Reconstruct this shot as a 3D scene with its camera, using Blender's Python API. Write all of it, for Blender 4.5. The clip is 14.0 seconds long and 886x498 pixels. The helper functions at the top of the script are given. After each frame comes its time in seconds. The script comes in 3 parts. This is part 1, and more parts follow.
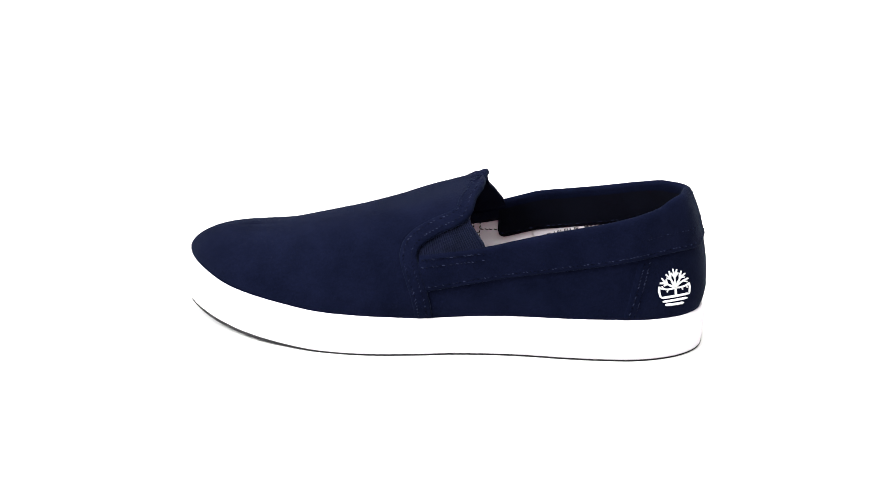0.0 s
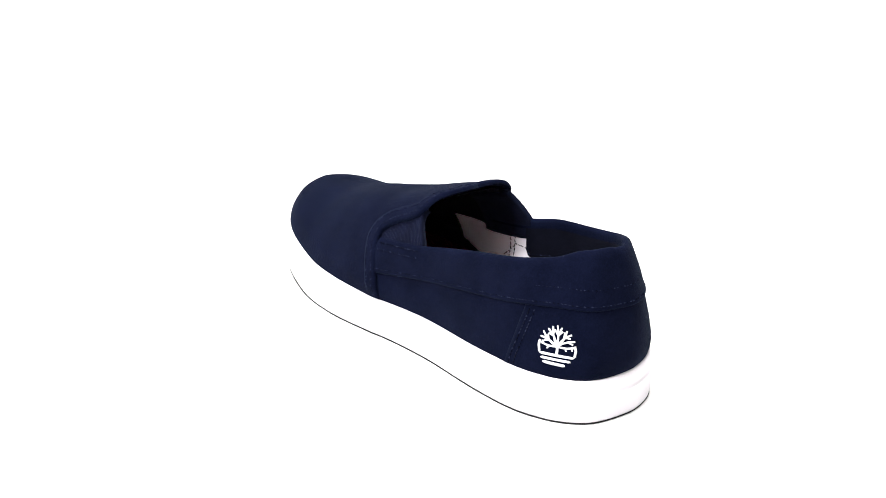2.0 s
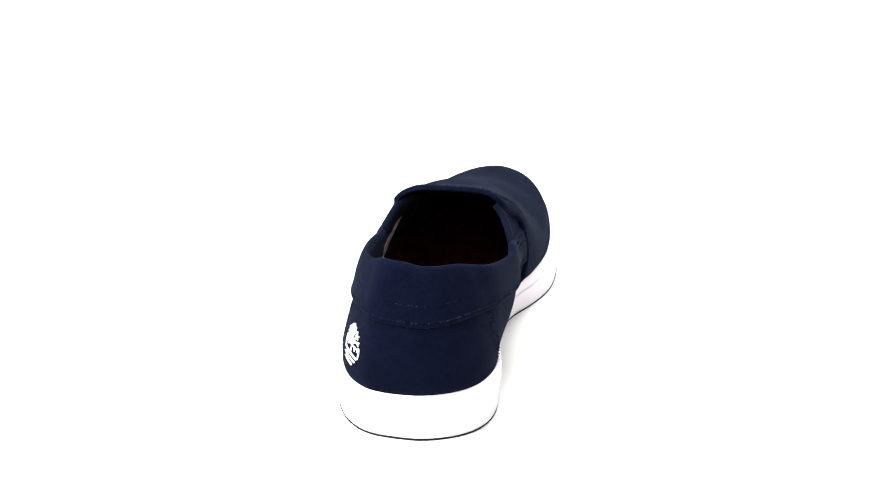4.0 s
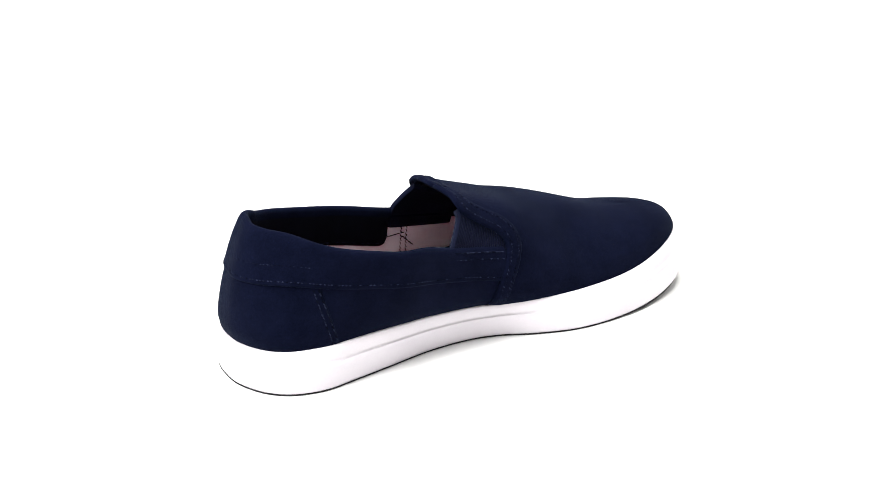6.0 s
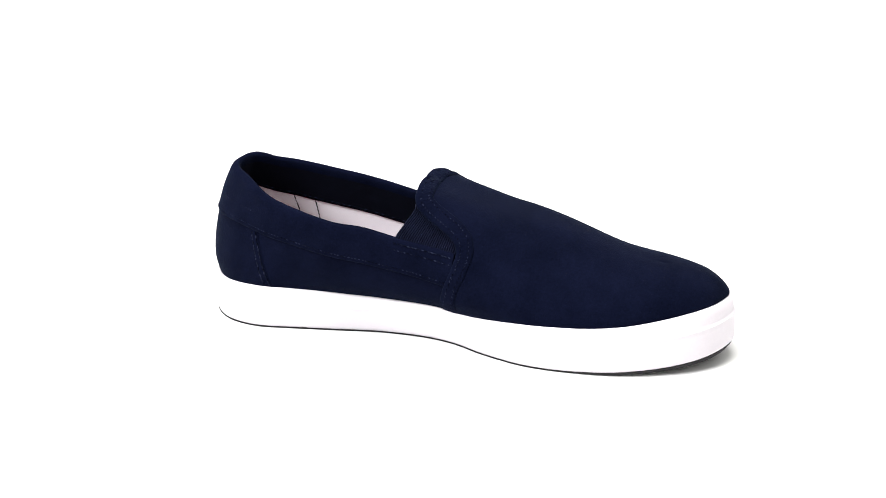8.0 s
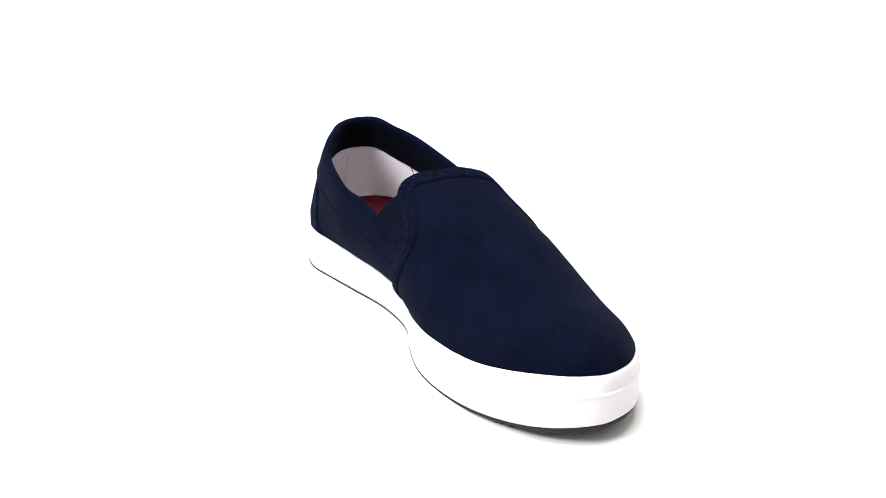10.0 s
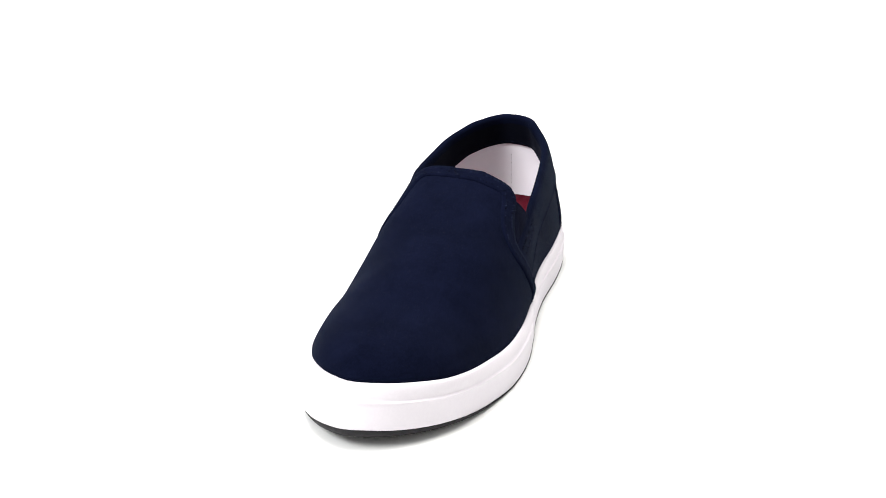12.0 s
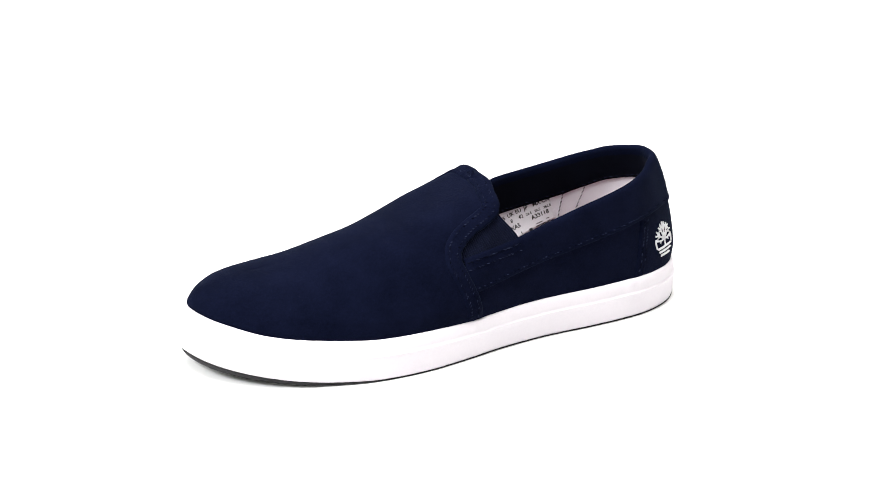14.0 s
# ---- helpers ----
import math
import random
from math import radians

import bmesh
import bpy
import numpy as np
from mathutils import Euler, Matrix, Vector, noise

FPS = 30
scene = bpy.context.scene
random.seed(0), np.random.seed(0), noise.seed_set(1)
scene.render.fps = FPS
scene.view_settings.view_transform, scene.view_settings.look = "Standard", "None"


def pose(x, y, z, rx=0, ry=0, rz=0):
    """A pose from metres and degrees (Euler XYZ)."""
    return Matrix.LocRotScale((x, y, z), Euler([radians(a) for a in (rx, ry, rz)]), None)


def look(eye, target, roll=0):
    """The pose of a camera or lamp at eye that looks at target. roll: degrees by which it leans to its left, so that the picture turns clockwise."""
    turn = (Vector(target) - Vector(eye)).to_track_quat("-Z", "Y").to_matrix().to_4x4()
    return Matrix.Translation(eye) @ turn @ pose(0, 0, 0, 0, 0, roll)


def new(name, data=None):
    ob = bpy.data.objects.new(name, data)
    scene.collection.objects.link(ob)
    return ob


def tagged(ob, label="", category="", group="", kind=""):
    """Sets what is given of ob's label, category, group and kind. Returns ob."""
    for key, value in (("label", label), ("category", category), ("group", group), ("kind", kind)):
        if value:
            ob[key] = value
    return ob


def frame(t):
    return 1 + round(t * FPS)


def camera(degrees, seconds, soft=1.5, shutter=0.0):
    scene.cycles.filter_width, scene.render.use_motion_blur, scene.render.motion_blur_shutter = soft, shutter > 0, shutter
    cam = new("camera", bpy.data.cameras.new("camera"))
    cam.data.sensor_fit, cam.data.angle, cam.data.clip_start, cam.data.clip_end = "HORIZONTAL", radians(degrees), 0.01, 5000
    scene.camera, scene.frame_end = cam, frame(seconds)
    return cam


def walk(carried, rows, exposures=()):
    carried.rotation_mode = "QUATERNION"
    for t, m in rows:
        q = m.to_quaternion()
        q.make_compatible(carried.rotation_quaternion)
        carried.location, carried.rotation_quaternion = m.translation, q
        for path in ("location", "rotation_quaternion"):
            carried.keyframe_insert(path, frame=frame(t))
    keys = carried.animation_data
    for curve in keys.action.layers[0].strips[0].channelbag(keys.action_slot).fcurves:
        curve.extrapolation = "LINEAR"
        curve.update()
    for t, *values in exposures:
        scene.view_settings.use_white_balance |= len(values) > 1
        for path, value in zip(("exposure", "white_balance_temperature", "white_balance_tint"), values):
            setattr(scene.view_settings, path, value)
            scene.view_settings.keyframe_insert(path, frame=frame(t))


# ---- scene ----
# camera on its stand, in front of the turning shoe
cam = camera(36.0, 14.0, soft=0.55)
EYE = Vector((0.0, -0.7105, 0.3349))
AIM = EYE + Vector((-0.00837, math.cos(radians(22.356)), -math.sin(radians(22.356))))
# the camera meters the scene anew as the shoe turns
STOPS = [(0.0, 0.08), (2.5, 0.12), (3.6, 0.16), (4.6, 0.06), (6.3, -0.08), (7.5, -0.17), (9.0, -0.29), (11.2, -0.4), (12.6, -0.34), (14.0, -0.22)]
walk(cam, [(0.0, look(EYE, AIM, 0.687)), (14.0, look(EYE, AIM, 0.687))], exposures=STOPS)
TURN = -23.3662      # degrees a second, seen from above
START = -185.08       # heading of the shoe at the start


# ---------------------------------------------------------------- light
# area lamps out of view, added to light the shoe and the sweep
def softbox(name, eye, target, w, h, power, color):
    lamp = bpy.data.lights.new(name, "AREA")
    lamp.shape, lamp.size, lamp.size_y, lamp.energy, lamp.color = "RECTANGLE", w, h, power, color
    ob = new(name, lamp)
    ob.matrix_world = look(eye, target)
    return tagged(ob, "unseen area lamp added to light the shoe and sweep", "softbox", kind="structure")


# even white ambient light added all round; no tent stands there
world = bpy.data.worlds.new("white_ambient")
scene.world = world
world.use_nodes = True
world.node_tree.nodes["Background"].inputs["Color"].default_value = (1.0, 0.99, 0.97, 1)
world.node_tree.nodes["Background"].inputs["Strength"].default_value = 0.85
softbox("added_key", (-1.2, -0.75, 1.3), (0, 0, 0.04), 0.7, 0.7, 54, (0.98, 0.99, 1.0))
# added only to brighten the far right of the sweep
softbox("added_backdrop_fill", (1.3, 0.7, 1.5), (0.9, 2.5, 0.5), 0.8, 0.8, 30, (1.0, 0.99, 0.98))
softbox("added_top", (-0.1, 0.02, 1.5), (0, 0, 0.0), 0.9, 0.9, 48, (1.0, 0.99, 0.97))


# ---------------------------------------------------------------- materials
def shader(name):
    m = bpy.data.materials.new(name)
    m.use_nodes = True
    nt = m.node_tree
    return m, nt, nt.nodes["Principled BSDF"]


def link(nt, a, b):
    nt.links.new(a, b)


def noise_node(nt, scale, detail=4.0, rough=0.6, stretch=None):
    tex = nt.nodes.new("ShaderNodeTexNoise")
    tex.inputs["Scale"].default_value, tex.inputs["Detail"].default_value, tex.inputs["Roughness"].default_value = scale, detail, rough
    co = nt.nodes.new("ShaderNodeTexCoord")
    if stretch:
        mp = nt.nodes.new("ShaderNodeMapping")
        mp.inputs["Scale"].default_value = stretch
        link(nt, co.outputs["Object"], mp.inputs["Vector"])
        link(nt, mp.outputs["Vector"], tex.inputs["Vector"])
    else:
        link(nt, co.outputs["Object"], tex.inputs["Vector"])
    return tex


def mottled(name, dark, light, coarse, fine, rough, bump, sheen=0.0, tint=(1, 1, 1), spec=0.3, weave=0.0):
    """Cloth, rubber or leather: colour varied at two scales, fine relief, optional woven threads."""
    m, nt, b = shader(name)
    n1, n2 = noise_node(nt, coarse, 3), noise_node(nt, fine, 6, 0.7)
    mix = nt.nodes.new("ShaderNodeMath")
    mix.operation = "MULTIPLY_ADD"
    link(nt, n2.outputs["Fac"], mix.inputs[0])
    mix.inputs[1].default_value = 0.45
    half = nt.nodes.new("ShaderNodeMath")
    half.operation = "MULTIPLY"
    half.inputs[1].default_value = 0.55
    link(nt, n1.outputs["Fac"], half.inputs[0])
    link(nt, half.outputs[0], mix.inputs[2])
    ramp = nt.nodes.new("ShaderNodeValToRGB")
    ramp.color_ramp.elements[0].position, ramp.color_ramp.elements[1].position = 0.36, 0.64
    ramp.color_ramp.elements[0].color, ramp.color_ramp.elements[1].color = (*dark, 1), (*light, 1)
    link(nt, mix.outputs[0], ramp.inputs["Fac"])
    link(nt, ramp.outputs["Color"], b.inputs["Base Color"])
    b.inputs["Roughness"].default_value = rough
    b.inputs["Specular IOR Level"].default_value = spec
    b.inputs["Sheen Weight"].default_value = sheen
    b.inputs["Sheen Roughness"].default_value = 0.45
    b.inputs["Sheen Tint"].default_value = (*tint, 1)
    height = n2.outputs["Fac"]
    if weave:
        co = nt.nodes.new("ShaderNodeTexCoord")
        total = None
        for axis in ((1, 0, 0.4), (0, 0.6, 1)):
            dot = nt.nodes.new("ShaderNodeVectorMath")
            dot.operation = "DOT_PRODUCT"
            dot.inputs[1].default_value = [a * 6.283 / weave for a in axis]
            link(nt, co.outputs["Object"], dot.inputs[0])
            sine = nt.nodes.new("ShaderNodeMath")
            sine.operation = "SINE"
            link(nt, dot.outputs["Value"], sine.inputs[0])
            if total is None:
                total = sine
            else:
                add = nt.nodes.new("ShaderNodeMath")
                add.operation = "MULTIPLY_ADD"
                add.inputs[1].default_value = 0.5
                link(nt, sine.outputs[0], add.inputs[0])
                link(nt, total.outputs[0], add.inputs[2])
                total = add
        add = nt.nodes.new("ShaderNodeMath")
        link(nt, total.outputs[0], add.inputs[0])
        link(nt, n2.outputs["Fac"], add.inputs[1])
        height = add.outputs[0]
    bm_node = nt.nodes.new("ShaderNodeBump")
    bm_node.inputs["Strength"].default_value = bump
    bm_node.inputs["Distance"].default_value = 0.0004
    link(nt, height, bm_node.inputs["Height"])
    link(nt, bm_node.outputs["Normal"], b.inputs["Normal"])
    return m


NAVY = mottled("navy_nubuck", (0.0008, 0.0015, 0.0066), (0.0022, 0.0033, 0.0118), 45, 700, 0.9, 0.8, 0.016, (0.4, 0.6, 1.0), 0.025)
NAVY_EDGE = mottled("navy_binding", (0.0008, 0.0015, 0.0066), (0.0022, 0.0033, 0.0118), 60, 900, 0.9, 0.8, 0.016, (0.4, 0.6, 1.0), 0.025)
NAVY_LINING = mottled("navy_collar_lining", (0.0009, 0.0012, 0.0036), (0.0016, 0.0021, 0.006), 60, 1400, 0.9, 0.3, 0.02, (0.5, 0.6, 1.0), 0.05)
ELASTIC = mottled("navy_elastic", (0.0016, 0.0023, 0.008), (0.0036, 0.0050, 0.0155), 80, 1800, 0.9, 0.35, 0.03, (0.5, 0.6, 1.0), 0.05)
def thread(name, dark, light):
    """Sewing thread whose stitches differ one by one."""
    m, nt, b = shader(name)
    geo = nt.nodes.new("ShaderNodeNewGeometry")
    ramp = nt.nodes.new("ShaderNodeValToRGB")
    ramp.color_ramp.elements[0].position, ramp.color_ramp.elements[1].position = 0.25, 1.0
    ramp.color_ramp.elements[0].color, ramp.color_ramp.elements[1].color = (*dark, 1), (*light, 1)
    link(nt, geo.outputs["Random Per Island"], ramp.inputs["Fac"])
    link(nt, ramp.outputs["Color"], b.inputs["Base Color"])
    b.inputs["Roughness"].default_value = 0.85
    b.inputs["Specular IOR Level"].default_value = 0.02
    return m


THREAD = thread("navy_thread", (0.0007, 0.0012, 0.0050), (0.0140, 0.0170, 0.0350))
DARK_THREAD = mottled("dark_thread", (0.006, 0.008, 0.02), (0.012, 0.014, 0.03), 300, 3000, 0.7, 0.3)
RUBBER = mottled("white_rubber", (0.585, 0.55, 0.588), (0.625, 0.593, 0.628), 25, 700, 0.5, 0.05, spec=0.4)
OUTSOLE = mottled("dark_rubber_outsole", (0.005, 0.0045, 0.006), (0.012, 0.011, 0.013), 60, 900, 0.75, 0.2)
CANVAS = mottled("white_canvas_lining", (0.88, 0.84, 0.90), (0.93, 0.90, 0.945), 40, 1500, 0.9, 0.15)
BURGUNDY = mottled("burgundy_sockliner", (0.042, 0.0026, 0.0068), (0.080, 0.0058, 0.0135), 50, 900, 0.95, 0.6, spec=0.05, weave=0.0016)
WHITE_THREAD = mottled("white_embroidery", (0.56, 0.56, 0.58), (0.66, 0.66, 0.67), 200, 3000, 0.6, 0.5, weave=0.0007)
LABEL = mottled("white_label", (0.74, 0.72, 0.76), (0.80, 0.78, 0.82), 80, 1500, 0.7, 0.1)
INK = mottled("black_ink", (0.012, 0.012, 0.014), (0.03, 0.03, 0.034), 200, 2000, 0.7, 0.0)
SWEEP = mottled("white_sweep", (0.70, 0.70, 0.693), (0.72, 0.72, 0.713), 3, 300, 0.7, 0.02, spec=0.2)


# ---------------------------------------------------------------- mesh helpers
def part(name, bm, material, parent, label=""):
    me = bpy.data.meshes.new(name)
    bm.to_mesh(me)
    bm.free()
    me.materials.append(material)
    for poly in me.polygons:
        poly.use_smooth = True
    ob = new(name, me)
    ob.parent = parent
    return tagged(ob, label)


def skin(bm, rows, close_u=False, close_v=False):
    """Quads over a grid of points rows[j][i]."""
    vs = [[bm.verts.new(p) for p in r] for r in rows]
    nj, ni = len(vs), len(vs[0])
    for j in range(nj if close_v else nj - 1):
        for i in range(ni if close_u else ni - 1):
            q = (vs[j][i], vs[j][(i + 1) % ni], vs[(j + 1) % nj][(i + 1) % ni], vs[(j + 1) % nj][i])
            if len(set(q)) == 4:
                bm.faces.new(q)
    return vs


def shell(name, outer, inner, material, parent, label="", close_u=False, top_rim=True):
    """A panel with thickness between two grids, closed round its rim."""
    bm = bmesh.new()
    a, b = skin(bm, outer, close_u), skin(bm, inner, close_u)
    nj, ni = len(a), len(a[0])
    if close_u:
        loops = [[(j, i) for i in range(ni)] for j in (0, nj - 1)]
    else:
        loops = [[(0, i) for i in range(ni)] + [(j, ni - 1) for j in range(1, nj)]
                 + [(nj - 1, i) for i in range(ni - 2, -1, -1)] + [(j, 0) for j in range(nj - 2, 0, -1)]]
    for loop in loops:
        for (j, i), (j2, i2) in zip(loop, loop[1:] + loop[:1]):
            if not top_rim and j == j2 == nj - 1:
                continue
            bm.faces.new((a[j][i], a[j2][i2], b[j2][i2], b[j][i]))
    bmesh.ops.remove_doubles(bm, verts=bm.verts[:], dist=3e-5)
    bmesh.ops.recalc_face_normals(bm, faces=bm.faces[:])
    return part(name, bm, material, parent, label)


# ---------------------------------------------------------------- the form of the shoe (millimetres; toe towards +x, outer side +y)
# plan of the sole's sidewall, from the middle of the heel round the outer side to the toe and back
PLAN = [(-141, 0), (-138.5, 19.5), (-129, 31.8), (-115, 39.6), (-98, 44), (-70, 45.5), (-35, 45), (-5, 47.5), (15, 51), (43, 54.5), (70, 53.5),
        (92, 48.5), (114, 41), (133.5, 29.5), (150, 13.5), (157.5, -3), (157.5, -14.5), (149.5, -28), (135.5, -39), (116, -47), (95, -51.5), (72, -53),
        (48, -51), (25, -43), (8, -34.5), (-10, -30), (-35, -29.5), (-60, -33), (-85, -36.5), (-105, -38.6), (-121.5, -34.4), (-132.5, -25), (-139, -12)]
DN = 720


def closed_curve(P, n):
    """n points at even steps along the smooth closed curve through P."""
    P = np.array(P, float)
    N, out = len(P), []
    for i in range(N):
        a, b, c, d = P[i - 1], P[i], P[(i + 1) % N], P[(i + 2) % N]
        for k in range(24):
            t = k / 24
            out.append(0.5 * (2 * b + (c - a) * t + (2 * a - 5 * b + 4 * c - d) * t * t + (3 * b - a - 3 * c + d) * t ** 3))
    out = np.array(out)
    s = np.concatenate([[0], np.cumsum(np.linalg.norm(np.roll(out, -1, 0) - out, axis=1))])
    q = np.linspace(0, s[-1], n, endpoint=False)
    ext = np.vstack([out, out[:1]])
    return np.stack([np.interp(q, s, ext[:, 0]), np.interp(q, s, ext[:, 1])], 1), s[-1] / n


def smooth(v, w):
    k = np.hanning(2 * w + 3)[1:-1]
    k /= k.sum()
    ext = np.concatenate([v[-w:], v, v[:w]])
    return np.convolve(ext, k, "valid")


OUT, STEP = closed_curve(PLAN, DN)
OUT = np.stack([smooth(OUT[:, 0], 5), smooth(OUT[:, 1], 5)], 1)
tang = np.roll(OUT, -1, 0) - np.roll(OUT, 1, 0)
tang /= np.linalg.norm(tang, axis=1)[:, None]
INWARD = np.stack([tang[:, 1], -tang[:, 0]], 1)
if (INWARD[0] * (OUT.mean(0) - OUT[0])).sum() < 0:
    INWARD = -INWARD
INWARD = np.stack([smooth(INWARD[:, 0], 6), smooth(INWARD[:, 1], 6)], 1)
TIP = int(OUT[:, 0].argmax())
side_left = np.arange(DN) <= TIP
INSET = smooth(np.where(side_left, np.interp(OUT[:, 0], [-141, -60, 0, 35, 75, 100, 125, 157], [3.0, 3.0, 3.2, 5.0, 5.4, 4.4, 3.2, 4.7]),
                        np.interp(OUT[:, 0], [-141, -110, -60, 10, 45, 90, 157], [3.4, 2.0, 0.8, 1.0, 4.0, 6.0, 6.8])), 14)
BASE = OUT + INWARD * INSET[:, None]
TIP = int(BASE[:, 0].argmax())
LEFT = np.arange(DN) <= TIP


def by_side(left_knots, right_knots, w=14):
    """A value round the plan from (x, value) knots for each side."""
    lx, lv = zip(*left_knots)
    rx, rv = zip(*right_knots)
    v = np.where(LEFT, np.interp(BASE[:, 0], lx, lv), np.interp(BASE[:, 0], rx, rv))
    return smooth(v, w)


def both(knots, w=14):
    return by_side(knots, knots, w)


SEAM = by_side([(-141, 24), (-95, 24.5), (-20, 23.2), (8, 21.9), (40, 22.4), (70, 22.8), (90, 24.8), (107, 26.8), (126, 29.6), (143, 33.6), (153, 36)],
               [(-141, 24), (-110, 26), (-70, 25), (-30, 22), (2, 21), (22, 22), (44, 23.8), (82, 25.3), (98, 26.8), (116, 30.2), (136, 34.2), (153, 36)])
SOLE_Z = by_side([(-141, 0.9), (70, 0.9), (95, 2.2), (116, 4.6), (137, 7.8), (154, 12)],
                 [(-141, 0.9), (70, 0.9), (95, 2.0), (119, 4.6), (137, 7.6), (154, 12)])
RIDGE_X = np.where(BASE[:, 0] > 85, 85 + 36 * (1 - np.exp(-(BASE[:, 0] - 85) / 36)),
                   np.where(BASE[:, 0] < -80, -80 - 20 * (1 - np.exp((BASE[:, 0] + 80) / 20)), BASE[:, 0]))
RIDGE_Y = np.interp(RIDGE_X, [-100, -60, -10, 40, 80, 122], [3, 1.5, 0, 4.4, -1.1, -7.5])
ridge_axis = np.linspace(-110, 130, 241)
ridge_line = np.interp(ridge_axis, [-110, -100, -45, -25, -16, -10, 14, 30, 50, 64, 78, 95, 108, 122], [112, 111, 100, 88, 81.8, 80.6, 73.4, 68.2, 64.0, 60.3, 55.9, 50.6, 48.1, 46.1])
pad = np.concatenate([np.full(7, ridge_line[0]), ridge_line, np.full(7, ridge_line[-1])])
TOP_Z = np.interp(RIDGE_X, ridge_axis, np.convolve(pad, np.hanning(17)[1:-1] / np.hanning(17)[1:-1].sum(), "valid"))
HIGH = TOP_Z - SEAM
LEAN = by_side([(-141, 0.43), (-128, 0.55), (-110, 0.46), (-88, 0.38), (-60, 0.29), (-15, 0.24), (10, 0.3), (35, 0.34), (75, 0.36), (110, 0.32), (153, 0.16)],
               [(-141, 0.34), (-128, 0.54), (-112, 0.37), (-95, 0.12), (-60, -0.09), (10, 0.12), (60, 0.44), (110, 0.24), (153, 0.14)])
POWER = by_side([(-141, 3), (-60, 3.2), (-15, 5), (5, 3.9), (40, 3.35), (90, 2.32), (153, 1.97)],
               [(-141, 3), (-60, 3.2), (-15, 6.5), (10, 5.2), (50, 2.5), (90, 2.16), (153, 1.98)])
BULGE = by_side([(-141, 5.51), (-129, 0.6), (-112, -0.5), (-90, 0.1), (-30, 0.8), (5, 2.4), (25, 2), (50, -0.8), (80, -0.7), (153, -0.5)],
               [(-141, 6.29), (-125, 1.6), (-108, -0.93), (-90, 2.6), (-60, 8.51), (-25, 9.5), (0, 8), (25, 4.5), (60, -0.8), (153, -0.3)])


def at(arr, u):
    """arr read at the fractional place u round the plan."""
    u = np.asarray(u, float) % DN
    i = np.floor(u).astype(int) % DN
    f = u - np.floor(u)
    j = (i + 1) % DN
    if arr.ndim == 2:
        f = f[..., None]
    return arr[i] * (1 - f) + arr[j] * f


def form(u, k):
    """The upper's surface: u round the plan, k from the sole (0) to the ridge (1)."""
    u, k = np.broadcast_arrays(np.asarray(u, float), np.asarray(k, float))
    kk = np.clip(k, 0, 1)
    n, a = at(POWER, u), at(LEAN, u)
    g = a * kk + (1 - a) * (1 - np.clip(1 - kk ** n, 0, 1) ** (1 / n))
    b = at(BASE, u)
    rx, ry = at(RIDGE_X, u), at(RIDGE_Y, u)
    swell = at(BULGE, u) * np.sin(np.pi * np.clip(kk, 0, 1) ** 0.64)
    inw = at(INWARD, u)
    x = b[..., 0] + (rx - b[..., 0]) * g - inw[..., 0] * swell
    y = b[..., 1] + (ry - b[..., 1]) * g - inw[..., 1] * swell
    z = at(SEAM, u) + at(HIGH, u) * k
    return np.stack([x, y, z], -1)


def raised(u, k, off):
    """Points off millimetres outside the surface, in metres."""
    e = 1e-3
    k = np.asarray(k, float)
    kc = np.clip(k, 0.001, 0.985)
    du = form(u + 0.6, kc) - form(u - 0.6, kc)
    dk = form(u, kc + e) - form(u, kc - e)
    n = np.cross(dk, du)
    n /= np.linalg.norm(n, axis=-1, keepdims=True) + 1e-12
    off = np.asarray(off, float)
    tuck = np.clip(0.3 + 0.7 * k * at(HIGH, u) / 7.0, 0.3, 1)
    off = np.where(off > 0, off * tuck, off)
    top = np.clip((k - 0.975) / 0.025, 0, 1)[..., None]
    top = top * top * (3 - 2 * top)
    p = form(u, k)
    mid = np.stack([at(RIDGE_X, u), at(RIDGE_Y, u), np.full(np.shape(u), 30.0)], -1)
    sign = np.sign(((p - mid) * n).sum(-1, keepdims=True))
    n = n * sign * (1 - top) + np.stack([0.3 + 0 * at(RIDGE_X, u), 0 * at(RIDGE_X, u), 1.0 + 0 * at(RIDGE_X, u)], -1) * top
    n /= np.linalg.norm(n, axis=-1, keepdims=True) + 1e-12
    return (p + n * np.asarray(off)[..., None]) * 0.001


def k_at(u, z):
    return (z - at(SEAM, u)) / at(HIGH, u)


LU = np.arange(0, TIP + 1)
RU = np.arange(TIP, DN + 1)
LX, RX = BASE[LU, 0], BASE[RU % DN, 0]


def u_left(x):
    return np.interp(x, np.maximum.accumulate(LX), LU)


def u_right(x):
    return np.interp(x, np.maximum.accumulate(RX[::-1]), RU[::-1])


def u_side(side, x):
    return u_left(x) if side > 0 else u_right(x)


KS = 1 - (1 - np.linspace(0, 1, 90)) ** 2


def unroll(u):
    """Length along the section at u, at each of KS."""
    p = form(np.full(KS.shape, float(u)), KS)
    return np.concatenate([[0], np.cumsum(np.linalg.norm(np.diff(p, axis=0), axis=1))])


def k_from_length(u, l):
    t = unroll(u)
    return float(np.interp(l, t, KS))


def resample(P, n):
    P = np.array(P, float)
    s = np.concatenate([[0], np.cumsum(np.linalg.norm(np.diff(P, axis=0), axis=1))])
    q = np.linspace(0, s[-1], n)
    return np.stack([np.interp(q, s, P[:, c]) for c in range(P.shape[1])], 1)


def rounded(P, n, w=3):
    """n points along P with its corners eased."""
    Q = resample(P, n)
    for _ in range(w):
        Q[1:-1] = (Q[:-2] + 2 * Q[1:-1] + Q[2:]) / 4
    return Q


